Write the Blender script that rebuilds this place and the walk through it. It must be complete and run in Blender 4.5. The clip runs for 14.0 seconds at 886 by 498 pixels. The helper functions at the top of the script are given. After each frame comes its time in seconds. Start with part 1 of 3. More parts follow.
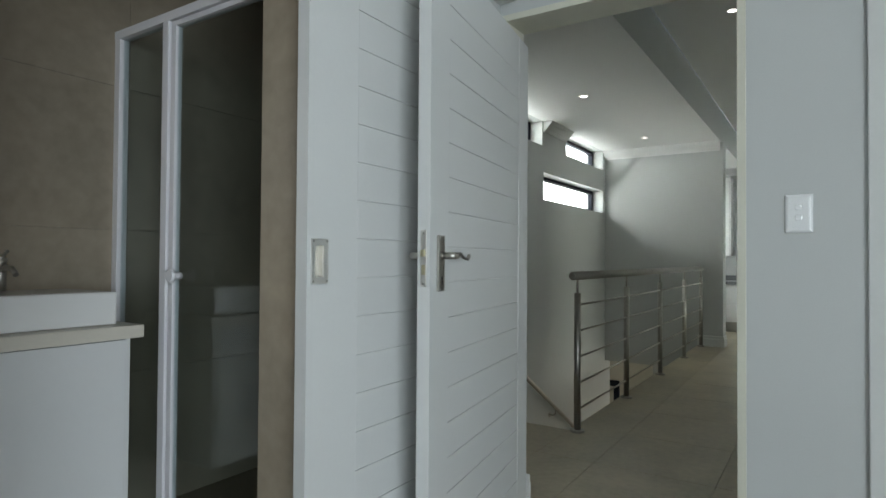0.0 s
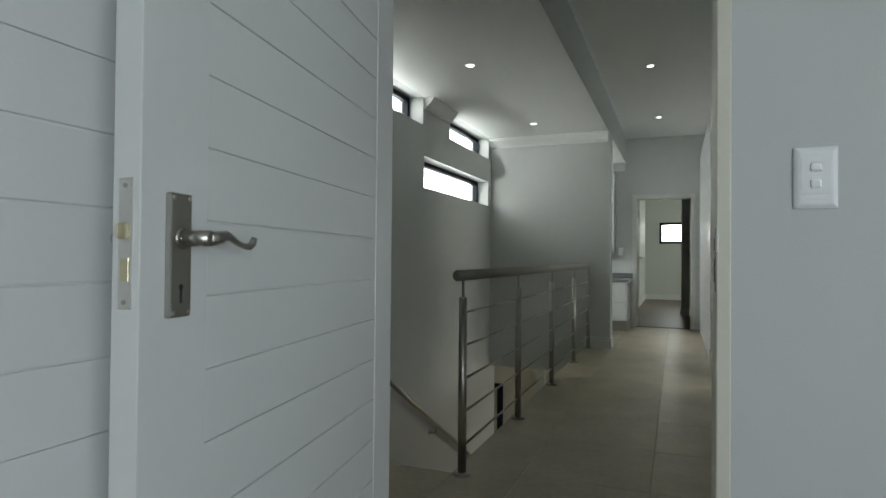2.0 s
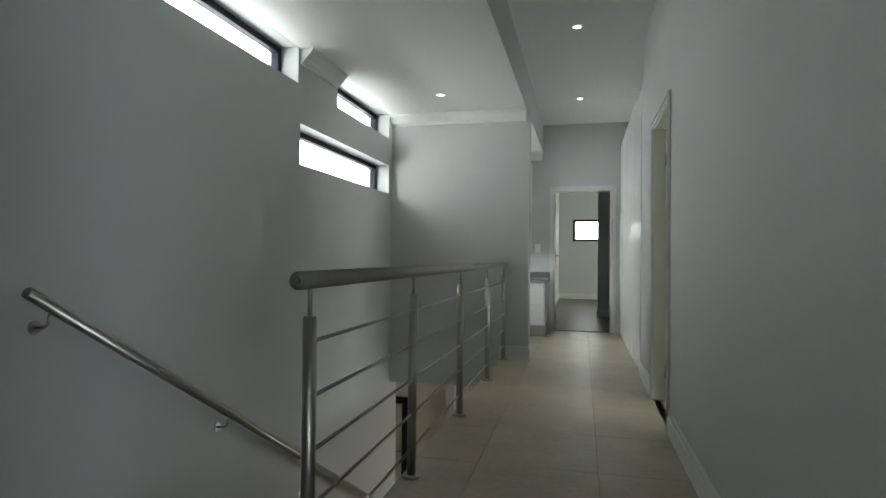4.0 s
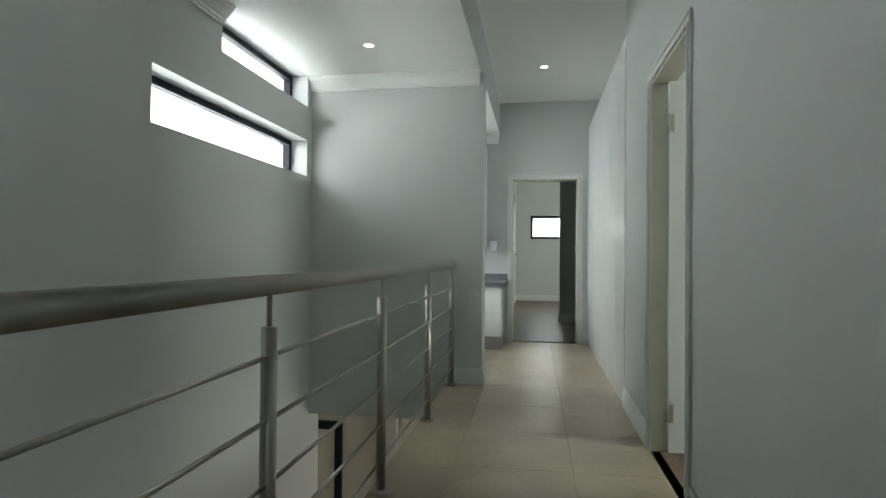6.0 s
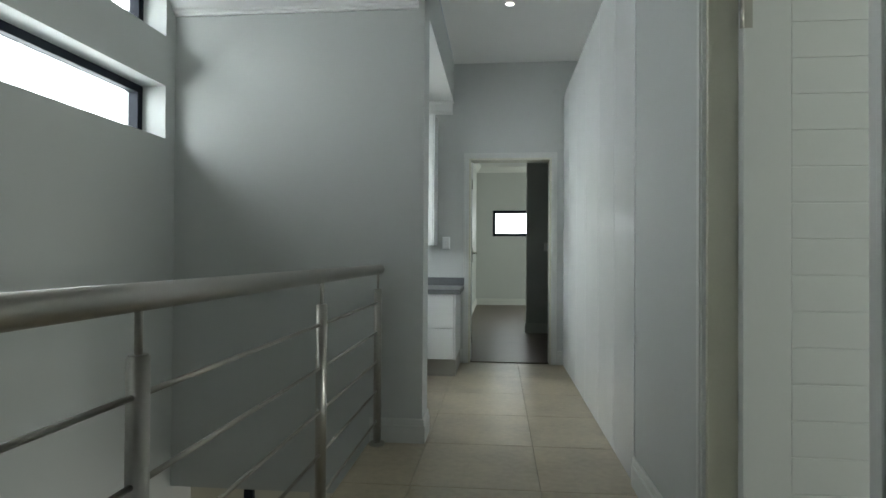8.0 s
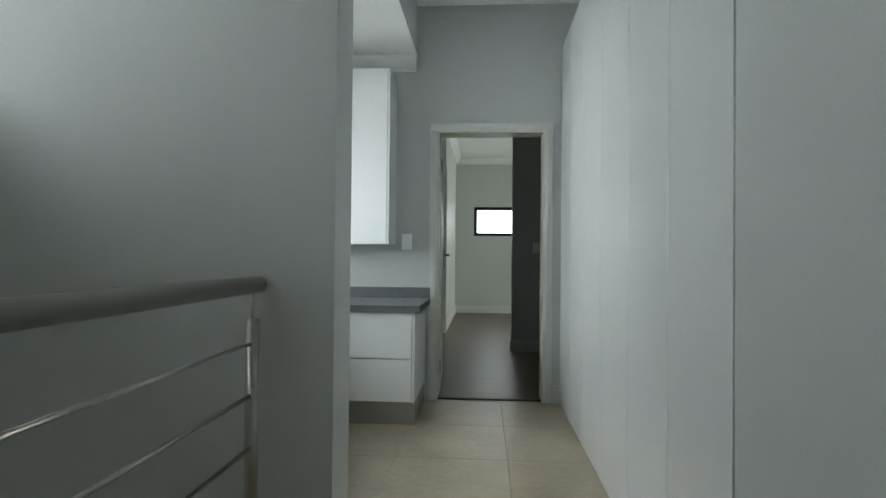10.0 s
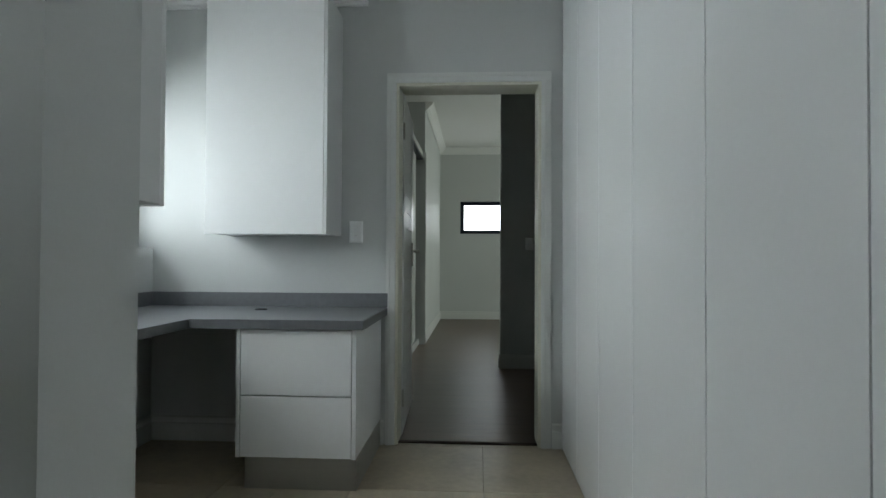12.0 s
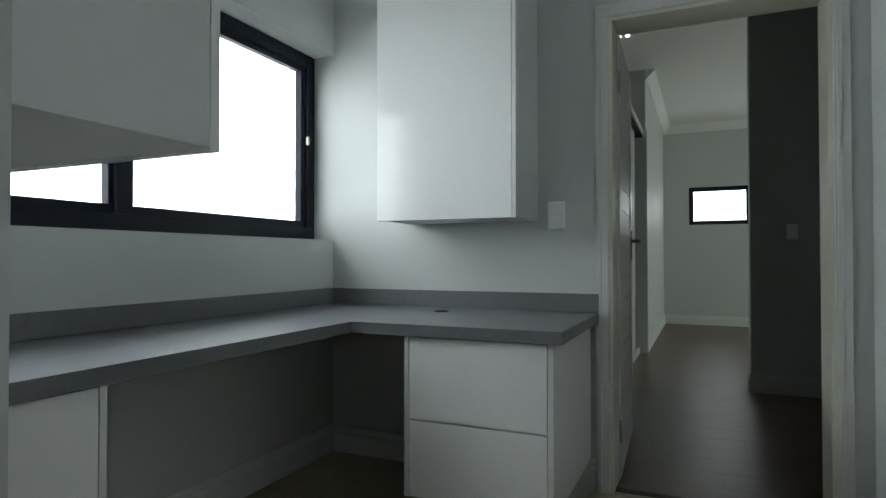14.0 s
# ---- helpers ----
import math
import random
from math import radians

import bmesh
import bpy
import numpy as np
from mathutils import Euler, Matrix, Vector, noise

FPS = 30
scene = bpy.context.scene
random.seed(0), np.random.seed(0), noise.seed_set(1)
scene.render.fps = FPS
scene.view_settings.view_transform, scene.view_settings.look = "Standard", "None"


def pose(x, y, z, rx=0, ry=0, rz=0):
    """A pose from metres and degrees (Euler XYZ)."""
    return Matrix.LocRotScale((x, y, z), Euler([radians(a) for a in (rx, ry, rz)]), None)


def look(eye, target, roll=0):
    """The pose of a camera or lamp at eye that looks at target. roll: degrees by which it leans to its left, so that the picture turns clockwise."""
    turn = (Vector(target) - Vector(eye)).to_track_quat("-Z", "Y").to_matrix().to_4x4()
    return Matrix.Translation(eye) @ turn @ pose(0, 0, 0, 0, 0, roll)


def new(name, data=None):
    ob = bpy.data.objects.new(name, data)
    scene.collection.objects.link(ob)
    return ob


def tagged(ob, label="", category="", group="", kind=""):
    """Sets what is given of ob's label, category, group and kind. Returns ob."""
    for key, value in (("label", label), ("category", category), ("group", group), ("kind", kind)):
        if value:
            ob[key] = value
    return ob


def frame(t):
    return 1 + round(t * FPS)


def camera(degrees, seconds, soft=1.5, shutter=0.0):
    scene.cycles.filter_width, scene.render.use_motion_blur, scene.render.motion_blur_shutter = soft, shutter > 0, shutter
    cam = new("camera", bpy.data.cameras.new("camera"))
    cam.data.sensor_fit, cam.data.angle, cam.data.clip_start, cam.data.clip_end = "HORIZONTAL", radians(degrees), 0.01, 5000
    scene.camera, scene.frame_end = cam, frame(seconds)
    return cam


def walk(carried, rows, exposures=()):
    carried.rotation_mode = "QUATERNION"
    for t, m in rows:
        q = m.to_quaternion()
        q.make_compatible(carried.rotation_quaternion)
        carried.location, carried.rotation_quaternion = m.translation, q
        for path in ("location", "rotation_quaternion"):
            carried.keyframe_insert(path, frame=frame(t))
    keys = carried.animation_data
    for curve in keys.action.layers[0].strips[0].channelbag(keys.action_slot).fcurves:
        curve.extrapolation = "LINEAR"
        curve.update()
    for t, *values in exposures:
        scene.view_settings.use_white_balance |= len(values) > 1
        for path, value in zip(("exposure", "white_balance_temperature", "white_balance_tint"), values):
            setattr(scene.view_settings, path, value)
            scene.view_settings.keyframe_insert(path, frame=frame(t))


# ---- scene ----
cam = camera(74.3, 14.0)
METRES, EYE, TILT, LEAN, TURN = 8.15, 1.09, 0.0, 0.0, 33.1
ROWS = [
    (0.0, 0.0, 0.0, 0.0, -0.01, 0.96, -0.4),
    (0.5, 0.0028, 0.0212, -0.0006, -2.41, 0.92, -0.44),
    (1.0, 0.0089, 0.0488, -0.0009, -5.39, 0.87, -0.44),
    (1.5, 0.0156, 0.078, -0.0019, -8.38, 0.82, -0.47),
    (2.0, 0.0229, 0.1091, -0.0016, -11.32, 0.81, -0.52),
    (2.5, 0.0325, 0.1408, -0.0023, -14.47, 0.79, -0.64),
    (3.0, 0.0471, 0.1737, -0.0041, -16.77, 0.84, -0.57),
    (5.5, 0.1318, 0.3387, -0.0027, -22.84, 0.62, -0.57),
    (6.0, 0.1532, 0.3762, -0.0027, -24.06, 0.67, -0.49),
    (6.5, 0.1776, 0.4157, -0.0011, -25.18, 0.66, -0.48),
    (7.0, 0.2024, 0.4543, -0.001, -26.25, 0.66, -0.5),
    (7.5, 0.2286, 0.4933, -0.002, -27.26, 0.63, -0.46),
    (8.0, 0.2544, 0.5336, -0.0024, -27.7, 0.63, -0.37),
    (10.5, 0.3812, 0.7077, -0.0004, -29.57, 0.8, -0.54),
    (11.0, 0.4051, 0.7371, -0.0023, -29.89, 0.85, -0.43),
    (11.5, 0.425, 0.7626, -0.0032, -29.91, 0.91, -0.3),
    (12.0, 0.4429, 0.7865, -0.0058, -29.82, 1.02, -0.3),
    (12.5, 0.4578, 0.8092, -0.0073, -27.59, 1.02, -0.25),
    (13.0, 0.4677, 0.8301, -0.008, -22.24, 0.97, -0.17),
    (13.5, 0.4743, 0.8474, -0.0089, -15.77, 0.93, -0.02),
    (14.0, 0.4813, 0.8647, -0.0101, -9.06, 0.84, 0.05),
]
walk(cam, [(t, pose(0, 0, EYE, TILT, LEAN, TURN) @ pose(METRES * x, METRES * y, METRES * z, 90 + pitch, roll, yaw)) for t, x, y, z, yaw, pitch, roll in ROWS],
     exposures=[(0.0, -0.08, 6680, 5.5), (1.5, -0.37, 6720, 5.5), (3.0, -0.22, 6600, 5.6), (5.5, 0.15, 6500, 5.5), (7.0, -0.13, 6450, 5.2), (8.0, -0.2, 6350, 5.0), (10.5, -0.22, 6270, 6.2), (11.0, -0.34, 6250, 6.4), (11.5, -0.44, 6250, 6.5), (12.0, -0.62, 6250, 6.5), (12.5, -0.68, 6250, 6.5), (14.0, -0.84, 6250, 6.0)])

# ---- world, light, exposure ----
world = bpy.data.worlds.new("sky")
scene.world = world
world.use_nodes = True
wn = world.node_tree.nodes
sky = wn.new("ShaderNodeTexSky")
sky.sky_type, sky.sun_disc, sky.sun_elevation, sky.sun_rotation = "NISHITA", False, radians(48), radians(200)
world.node_tree.links.new(sky.outputs[0], wn["Background"].inputs[0])
wn["Background"].inputs[1].default_value = 0.1
sun_data = bpy.data.lights.new("sun", "SUN")
sun_data.energy, sun_data.angle, sun_data.color = 1.0, radians(10), (1, 0.96, 0.9)
sun = new("sun", sun_data)
sun.matrix_world = look((0, 0, 20), (-4, 14, 0))


def area_light(name, at, target, w, h, power, color=(1, 1, 1)):
    """The sky's light in a window's opening, or an added fill lamp."""
    d = bpy.data.lights.new(name, "AREA")
    d.shape, d.size, d.size_y, d.energy, d.color = "RECTANGLE", w, h, power, color
    ob = new(name, d)
    ob.matrix_world = look(at, target)
    return ob


W_IN = -2.57      # stair well's outer wall, inner face
N_IN = -2.35      # nook's outer wall, inner face
LOW, HIGH = 2.60, 3.00
area_light("daylight_bedroom", (3.9, -2.4, 1.25), (0, -0.4, 1.15), 3.0, 2.2, 245, (0.81, 0.90, 1.0))
area_light("daylight_far_glass_door", (4.15, 15.3, 1.2), (0, 15.3, 1.0), 2.6, 2.0, 100, (0.94, 1.0, 0.88))
area_light("daylight_side_room", (3.75, 5.0, 1.5), (0, 5.0, 1.3), 1.6, 1.2, 95, (0.95, 1.0, 0.91))
# Added fill with no known source; lifts the dark bathroom.
area_light("fill_bath", (-2.70, -0.3, 1.6), (0, 0.3, 1.2), 0.9, 0.8, 2.0, (1.0, 0.96, 1.0))
# Added fill from an unseen side, aimed at the hall's end wall.
area_light("fill_hall", (1.02, 9.3, -1.5), (-3, 10.5, -1.6), 1.6, 1.8, 30, (1.0, 0.98, 0.92))


# ---- materials ----
def material(name, color, rough=0.5, metal=0.0, vary=0.06, scale=3.0, fine=60.0, bump=0.05, gloss_vary=0.05, stretch=(1, 1, 1), spec=0.5, by_piece=0.0):
    """A painted, stone or metal surface: broad stains, fine grain and relief in object space."""
    m = bpy.data.materials.new(name)
    m.use_nodes = True
    nt = m.node_tree
    b = nt.nodes["Principled BSDF"]
    b.inputs["Metallic"].default_value = metal
    b.inputs["Specular IOR Level"].default_value = spec
    tc = nt.nodes.new("ShaderNodeNewGeometry")
    mp = nt.nodes.new("ShaderNodeMapping")
    mp.inputs["Scale"].default_value = stretch
    nt.links.new(tc.outputs["Position"], mp.inputs["Vector"])
    broad = nt.nodes.new("ShaderNodeTexNoise")
    broad.inputs["Scale"].default_value, broad.inputs["Detail"].default_value = scale, 5
    grain = nt.nodes.new("ShaderNodeTexNoise")
    grain.inputs["Scale"].default_value, grain.inputs["Detail"].default_value = fine, 3
    for n in (broad, grain):
        nt.links.new(mp.outputs[0], n.inputs["Vector"])
    mix = nt.nodes.new("ShaderNodeMix")
    mix.inputs[0].default_value = 0.35
    nt.links.new(broad.outputs[0], mix.inputs[2])
    nt.links.new(grain.outputs[0], mix.inputs[3])
    ramp = nt.nodes.new("ShaderNodeValToRGB")
    ramp.color_ramp.elements[0].position, ramp.color_ramp.elements[1].position = 0.3, 0.7
    ramp.color_ramp.elements[0].color = (*[c * (1 - vary) for c in color], 1)
    ramp.color_ramp.elements[1].color = (*[min(1, c * (1 + vary)) for c in color], 1)
    nt.links.new(mix.outputs[0], ramp.inputs[0])
    out = ramp.outputs[0]
    if by_piece:
        info = nt.nodes.new("ShaderNodeObjectInfo")
        mr = nt.nodes.new("ShaderNodeMapRange")
        mr.inputs[3].default_value, mr.inputs[4].default_value = 1 - by_piece, 1 + by_piece
        hsv = nt.nodes.new("ShaderNodeHueSaturation")
        nt.links.new(info.outputs["Random"], mr.inputs[0])
        nt.links.new(mr.outputs[0], hsv.inputs["Value"])
        nt.links.new(out, hsv.inputs["Color"])
        out = hsv.outputs[0]
    nt.links.new(out, b.inputs["Base Color"])
    mr = nt.nodes.new("ShaderNodeMapRange")
    mr.inputs[3].default_value, mr.inputs[4].default_value = max(0.02, rough - gloss_vary), min(1, rough + gloss_vary)
    nt.links.new(broad.outputs[0], mr.inputs[0])
    nt.links.new(mr.outputs[0], b.inputs["Roughness"])
    if bump:
        bp = nt.nodes.new("ShaderNodeBump")
        bp.inputs["Strength"].default_value, bp.inputs["Distance"].default_value = bump, 0.004
        nt.links.new(grain.outputs[0], bp.inputs["Height"])
        nt.links.new(bp.outputs[0], b.inputs["Normal"])
    return m


def glass_material(name, tint=(1, 1, 1)):
    m = bpy.data.materials.new(name)
    m.use_nodes = True
    nt = m.node_tree
    clear = nt.nodes.new("ShaderNodeBsdfTransparent")
    clear.inputs[0].default_value = (*tint, 1)
    shine = nt.nodes.new("ShaderNodeBsdfGlossy")
    shine.inputs["Roughness"].default_value = 0.03
    facing = nt.nodes.new("ShaderNodeLayerWeight")
    facing.inputs[0].default_value = 0.5
    power = nt.nodes.new("ShaderNodeMath")
    power.operation, power.inputs[1].default_value = "POWER", 4.0
    fres = nt.nodes.new("ShaderNodeMapRange")
    fres.inputs[3].default_value, fres.inputs[4].default_value = 0.04, 0.6
    nt.links.new(facing.outputs["Facing"], power.inputs[0])
    nt.links.new(power.outputs[0], fres.inputs[0])
    mix = nt.nodes.new("ShaderNodeMixShader")
    nt.links.new(fres.outputs[0], mix.inputs[0])
    nt.links.new(clear.outputs[0], mix.inputs[1])
    nt.links.new(shine.outputs[0], mix.inputs[2])
    nt.links.new(mix.outputs[0], nt.nodes["Material Output"].inputs[0])
    return m


def glow_material(name, color, strength):
    m = bpy.data.materials.new(name)
    m.use_nodes = True
    b = m.node_tree.nodes["Principled BSDF"]
    b.inputs["Emission Color"].default_value = (*color, 1)
    b.inputs["Emission Strength"].default_value = strength
    return m


PAINT = material("wall_paint", (0.56, 0.575, 0.565), 0.55, vary=0.025, scale=1.3, fine=170, bump=0.10)
CREAM_WALL = material("cream_wall_paint", (0.72, 0.70, 0.63), 0.6, vary=0.03, scale=1.3, fine=170, bump=0.10)
CEIL = material("ceiling_paint", (0.82, 0.825, 0.81), 0.7, vary=0.02, scale=1.0, fine=150, bump=0.06)
TRIM = material("trim_paint", (0.66, 0.67, 0.65), 0.4, vary=0.03, scale=6, fine=90, bump=0.04)
FRAME_PAINT = material("door_frame_enamel", (0.66, 0.65, 0.55), 0.38, vary=0.04, scale=7, fine=90, bump=0.05)
DOOR = material("door_paint", (0.66, 0.67, 0.66), 0.38, vary=0.02, scale=4, fine=80, bump=0.04)
CABINET = material("cabinet_lacquer", (0.83, 0.84, 0.84), 0.07, vary=0.012, scale=2, fine=40, bump=0.0, gloss_vary=0.02)
CUPBOARD = material("cupboard_melamine", (0.74, 0.75, 0.75), 0.20, vary=0.015, scale=2, fine=60, bump=0.03, gloss_vary=0.04)
SIDE = material("cabinet_carcass", (0.70, 0.71, 0.71), 0.4, vary=0.015, scale=3, fine=60, bump=0.02)
PLINTH = material("brushed_plinth", (0.42, 0.41, 0.38), 0.38, metal=0.7, vary=0.06, scale=4, fine=120, bump=0.04)
QUARTZ = material("grey_quartz", (0.155, 0.162, 0.17), 0.34, vary=0.10, scale=40, fine=320, bump=0.02, gloss_vary=0.05)
STEEL = material("brushed_steel", (0.43, 0.41, 0.375), 0.33, metal=1.0, vary=0.04, scale=9, fine=180, bump=0.0, gloss_vary=0.015)
NICKEL = material("satin_nickel", (0.45, 0.435, 0.40), 0.36, metal=1.0, vary=0.06, scale=20, fine=200, bump=0.02, gloss_vary=0.03)
PALE_NICKEL = material("pale_nickel", (0.74, 0.73, 0.70), 0.40, metal=1.0, vary=0.05, scale=25, fine=200, bump=0.02, gloss_vary=0.03)
BRASS = material("latch_brass", (0.68, 0.62, 0.42), 0.35, metal=1.0, vary=0.06, scale=30, fine=200, bump=0.03)
BLACK = material("black_aluminium", (0.010, 0.013, 0.022), 0.5, vary=0.1, scale=8, fine=150, bump=0.02, spec=0.2)
TILE = material("floor_tile", (0.43, 0.37, 0.268), 0.34, vary=0.22, scale=3.0, fine=26, bump=0.03, gloss_vary=0.06, by_piece=0.02)
GROUT = material("tile_grout", (0.27, 0.235, 0.18), 0.85, vary=0.1, scale=12, fine=200, bump=0.2)
BATH_TILE = material("bathroom_tile", (0.31, 0.262, 0.20), 0.42, vary=0.22, scale=2.6, fine=22, bump=0.04, gloss_vary=0.12, by_piece=0.05)
BATH_GROUT = material("bathroom_grout", (0.30, 0.255, 0.20), 0.85, vary=0.1, scale=12, fine=200, bump=0.2)
WOOD = material("dark_timber_plank", (0.125, 0.086, 0.062), 0.36, vary=0.35, scale=5, fine=38, bump=0.05, stretch=(0.7, 8, 1), by_piece=0.06)
WOOD_GAP = material("plank_gap", (0.085, 0.06, 0.045), 0.8, vary=0.1, scale=12, fine=100, bump=0.1)
THRESHOLD = material("threshold_wood", (0.22, 0.15, 0.10), 0.5, vary=0.25, scale=6, fine=60, bump=0.05, stretch=(1, 6, 1))
CERAMIC = material("white_ceramic", (0.80, 0.80, 0.79), 0.1, vary=0.01, scale=3, fine=40, bump=0.0, gloss_vary=0.02)
VANITY_TOP = material("vanity_stone", (0.66, 0.62, 0.54), 0.35, vary=0.05, scale=8, fine=90, bump=0.02)
ALU_WHITE = material("white_aluminium", (0.78, 0.77, 0.80), 0.36, vary=0.02, scale=8, fine=120, bump=0.02)
PLASTIC = material("white_plastic", (0.88, 0.89, 0.89), 0.10, vary=0.01, scale=10, fine=120, bump=0.0, gloss_vary=0.03)
DARK = material("dark_slot", (0.03, 0.03, 0.03), 0.7, vary=0.1, scale=10, fine=100, bump=0.0)
EARTH = material("outside_ground", (0.16, 0.15, 0.10), 0.9, vary=0.3, scale=0.3, fine=8, bump=0.3)
GLASS = glass_material("window_glass")
SHOWER_GLASS = glass_material("shower_glass", (0.82, 0.86, 0.86))
SKY_WHITE = glow_material("bright_sky", (0.94, 0.985, 1.0), 9.3)
SKY_SOFT = glow_material("bright_sky_soft", (0.94, 0.98, 1.0), 7.3)
LAMP = glow_material("downlight_lens", (1.0, 0.97, 0.92), 7.0)


# ---- building blocks ----
def add_box(bm, x0, y0, z0, x1, y1, z1, bevel=0.0):
    """A box between two corners, its edges eased."""
    x0, x1, y0, y1, z0, z1 = min(x0, x1), max(x0, x1), min(y0, y1), max(y0, y1), min(z0, z1), max(z0, z1)
    made = bmesh.ops.create_cube(bm, size=1.0, matrix=Matrix.LocRotScale(((x0 + x1) / 2, (y0 + y1) / 2, (z0 + z1) / 2), None, (x1 - x0, y1 - y0, z1 - z0)))
    if bevel:
        edges = {e for v in made["verts"] for e in v.link_edges}
        bmesh.ops.bevel(bm, geom=list(edges), offset=bevel, segments=2, affect="EDGES", profile=0.6)
    return bm


def block(x0, y0, z0, x1, y1, z1, bevel=0.0):
    return add_box(bmesh.new(), x0, y0, z0, x1, y1, z1, bevel)


def add_rod(bm, a, b, r, sides=20, r2=None, bevel=0.0):
    """A round bar from a to b."""
    a, b = Vector(a), Vector(b)
    turn = (b - a).to_track_quat("Z", "Y").to_matrix().to_4x4()
    made = bmesh.ops.create_cone(bm, cap_ends=True, segments=sides, radius1=r, radius2=r if r2 is None else r2, depth=(b - a).length, matrix=Matrix.Translation((a + b) / 2) @ turn)
    for f in {f for v in made["verts"] for f in v.link_faces}:
        f.smooth = len(f.verts) == 4
    if bevel:
        caps = {e for v in made["verts"] for f in v.link_faces if len(f.verts) > 4 for e in f.edges}
        bmesh.ops.bevel(bm, geom=list(caps), offset=bevel, segments=2, affect="EDGES")
    return bm


def rod(a, b, r, sides=20, r2=None, bevel=0.0):
    return add_rod(bmesh.new(), a, b, r, sides, r2, bevel)


def add_tube(bm, points, r, sides=12):
    """A bent round bar along a line of points; r: one radius or one for each point."""
    pts = [Vector(p) for p in points]
    radii = r if isinstance(r, (list, tuple)) else [r] * len(pts)
    rings = []
    for i, p in enumerate(pts):
        d = (pts[min(i + 1, len(pts) - 1)] - pts[max(i - 1, 0)]).normalized()
        q = d.to_track_quat("Z", "Y")
        rings.append([bm.verts.new(p + q @ Vector((radii[i] * math.cos(k * math.tau / sides), radii[i] * math.sin(k * math.tau / sides), 0))) for k in range(sides)])
    for a, b in zip(rings, rings[1:]):
        for k in range(sides):
            bm.faces.new((a[k], a[(k + 1) % sides], b[(k + 1) % sides], b[k])).smooth = True
    bm.faces.new(rings[0][::-1])
    bm.faces.new(rings[-1])
    return bm


def sweep(profile, a, b, out, up=(0, 0, 1)):
    """A straight moulding from a to b; its profile lies in the out and up directions."""
    bm = bmesh.new()
    a, b, out, up = Vector(a), Vector(b), Vector(out), Vector(up)
    ends = [[bm.verts.new(p + out * u + up * v) for u, v in profile] for p in (a, b)]
    n = len(profile)
    for k in range(n):
        bm.faces.new((ends[0][k], ends[0][(k + 1) % n], ends[1][(k + 1) % n], ends[1][k]))
    bm.faces.new(ends[0][::-1])
    bm.faces.new(ends[1])
    bmesh.ops.recalc_face_normals(bm, faces=bm.faces)
    return bm


def mesh_object(name, bm, mat):
    me = bpy.data.meshes.new(name)
    bmesh.ops.recalc_face_normals(bm, faces=bm.faces)
    bm.to_mesh(me)
    bm.free()
    me.materials.append(mat)
    return new(name, me)


def structure(name, bm, mat, label, category):
    return tagged(mesh_object(name, bm, mat), label, category, kind="structure")


def thing(name, at, label, category, group="", kind="", turn=0):
    ob = new(name)
    ob.empty_display_size = 0.1
    ob.matrix_world = pose(*at, 0, 0, turn)
    return tagged(ob, label, category, group, kind)


def part(name, bm, mat, parent, label=""):
    """One mesh under a thing or a part, in the parent's own space."""
    ob = mesh_object(name, bm, mat)
    ob.parent = parent
    return tagged(ob, label)


def slab(name, axis, a, b, u0, u1, z0, z1, mat, label, openings=(), category="wall"):
    """A wall across axis between a and b, along u0..u1, with openings (u0, u1, z0, z1) cut through."""
    us = sorted({u0, u1, *[min(max(o[i], u0), u1) for o in openings for i in (0, 1)]})
    zs = sorted({z0, z1, *[min(max(o[i], z0), z1) for o in openings for i in (2, 3)]})
    solid = {(i, j) for i in range(len(us) - 1) for j in range(len(zs) - 1)
             if not any(o[0] <= (us[i] + us[i + 1]) / 2 <= o[1] and o[2] <= (zs[j] + zs[j + 1]) / 2 <= o[3] for o in openings)}
    bm, verts = bmesh.new(), {}

    def v(i, j, k):
        if (i, j, k) not in verts:
            w = (a, b)[k]
            verts[i, j, k] = bm.verts.new((w, us[i], zs[j]) if axis == "x" else (us[i], w, zs[j]))
        return verts[i, j, k]

    for i, j in solid:
        for k in (0, 1):
            bm.faces.new([v(i, j, k), v(i + 1, j, k), v(i + 1, j + 1, k), v(i, j + 1, k)])
        for di, dj, p, q in ((-1, 0, (0, 0), (0, 1)), (1, 0, (1, 0), (1, 1)), (0, -1, (0, 0), (1, 0)), (0, 1, (0, 1), (1, 1))):
            if (i + di, j + dj) not in solid:
                bm.faces.new([v(i + p[0], j + p[1], 0), v(i + q[0], j + q[1], 0), v(i + q[0], j + q[1], 1), v(i + p[0], j + p[1], 1)])
    return structure(name, bm, mat, label, category)


# ---- walls ----
GREY = "smooth pale grey painted plaster wall"
slab("wall_bedroom_end", "y", 2.23, 2.40, -2.72, 3.6, 0, HIGH, PAINT, "pale grey painted wall round the bedroom doorway", [(-1.165, -0.222, -1, 2.135)])
slab("wall_bathroom", "x", -1.335, -1.165, -1.0, 2.23, 0, HIGH, PAINT, "pale grey wall with the bathroom opening", [(0.28, 1.12, -1, 2.10)])
slab("wall_bedroom_left", "y", -1.16, -1.0, -4.0, -1.335, 0, HIGH, PAINT, GREY)
slab("wall_bedroom_west", "x", -4.16, -4.0, -4.6, -1.0, 0, HIGH, PAINT, GREY)
slab("wall_bedroom_east", "x", 3.6, 3.76, -4.6, 2.40, 0, HIGH, PAINT, "pale grey wall with a wide glass opening", [(-3.9, -0.9, 0.1, 2.4)])
slab("wall_bedroom_back", "y", -4.76, -4.6, -4.16, 3.76, 0, HIGH, PAINT, GREY)
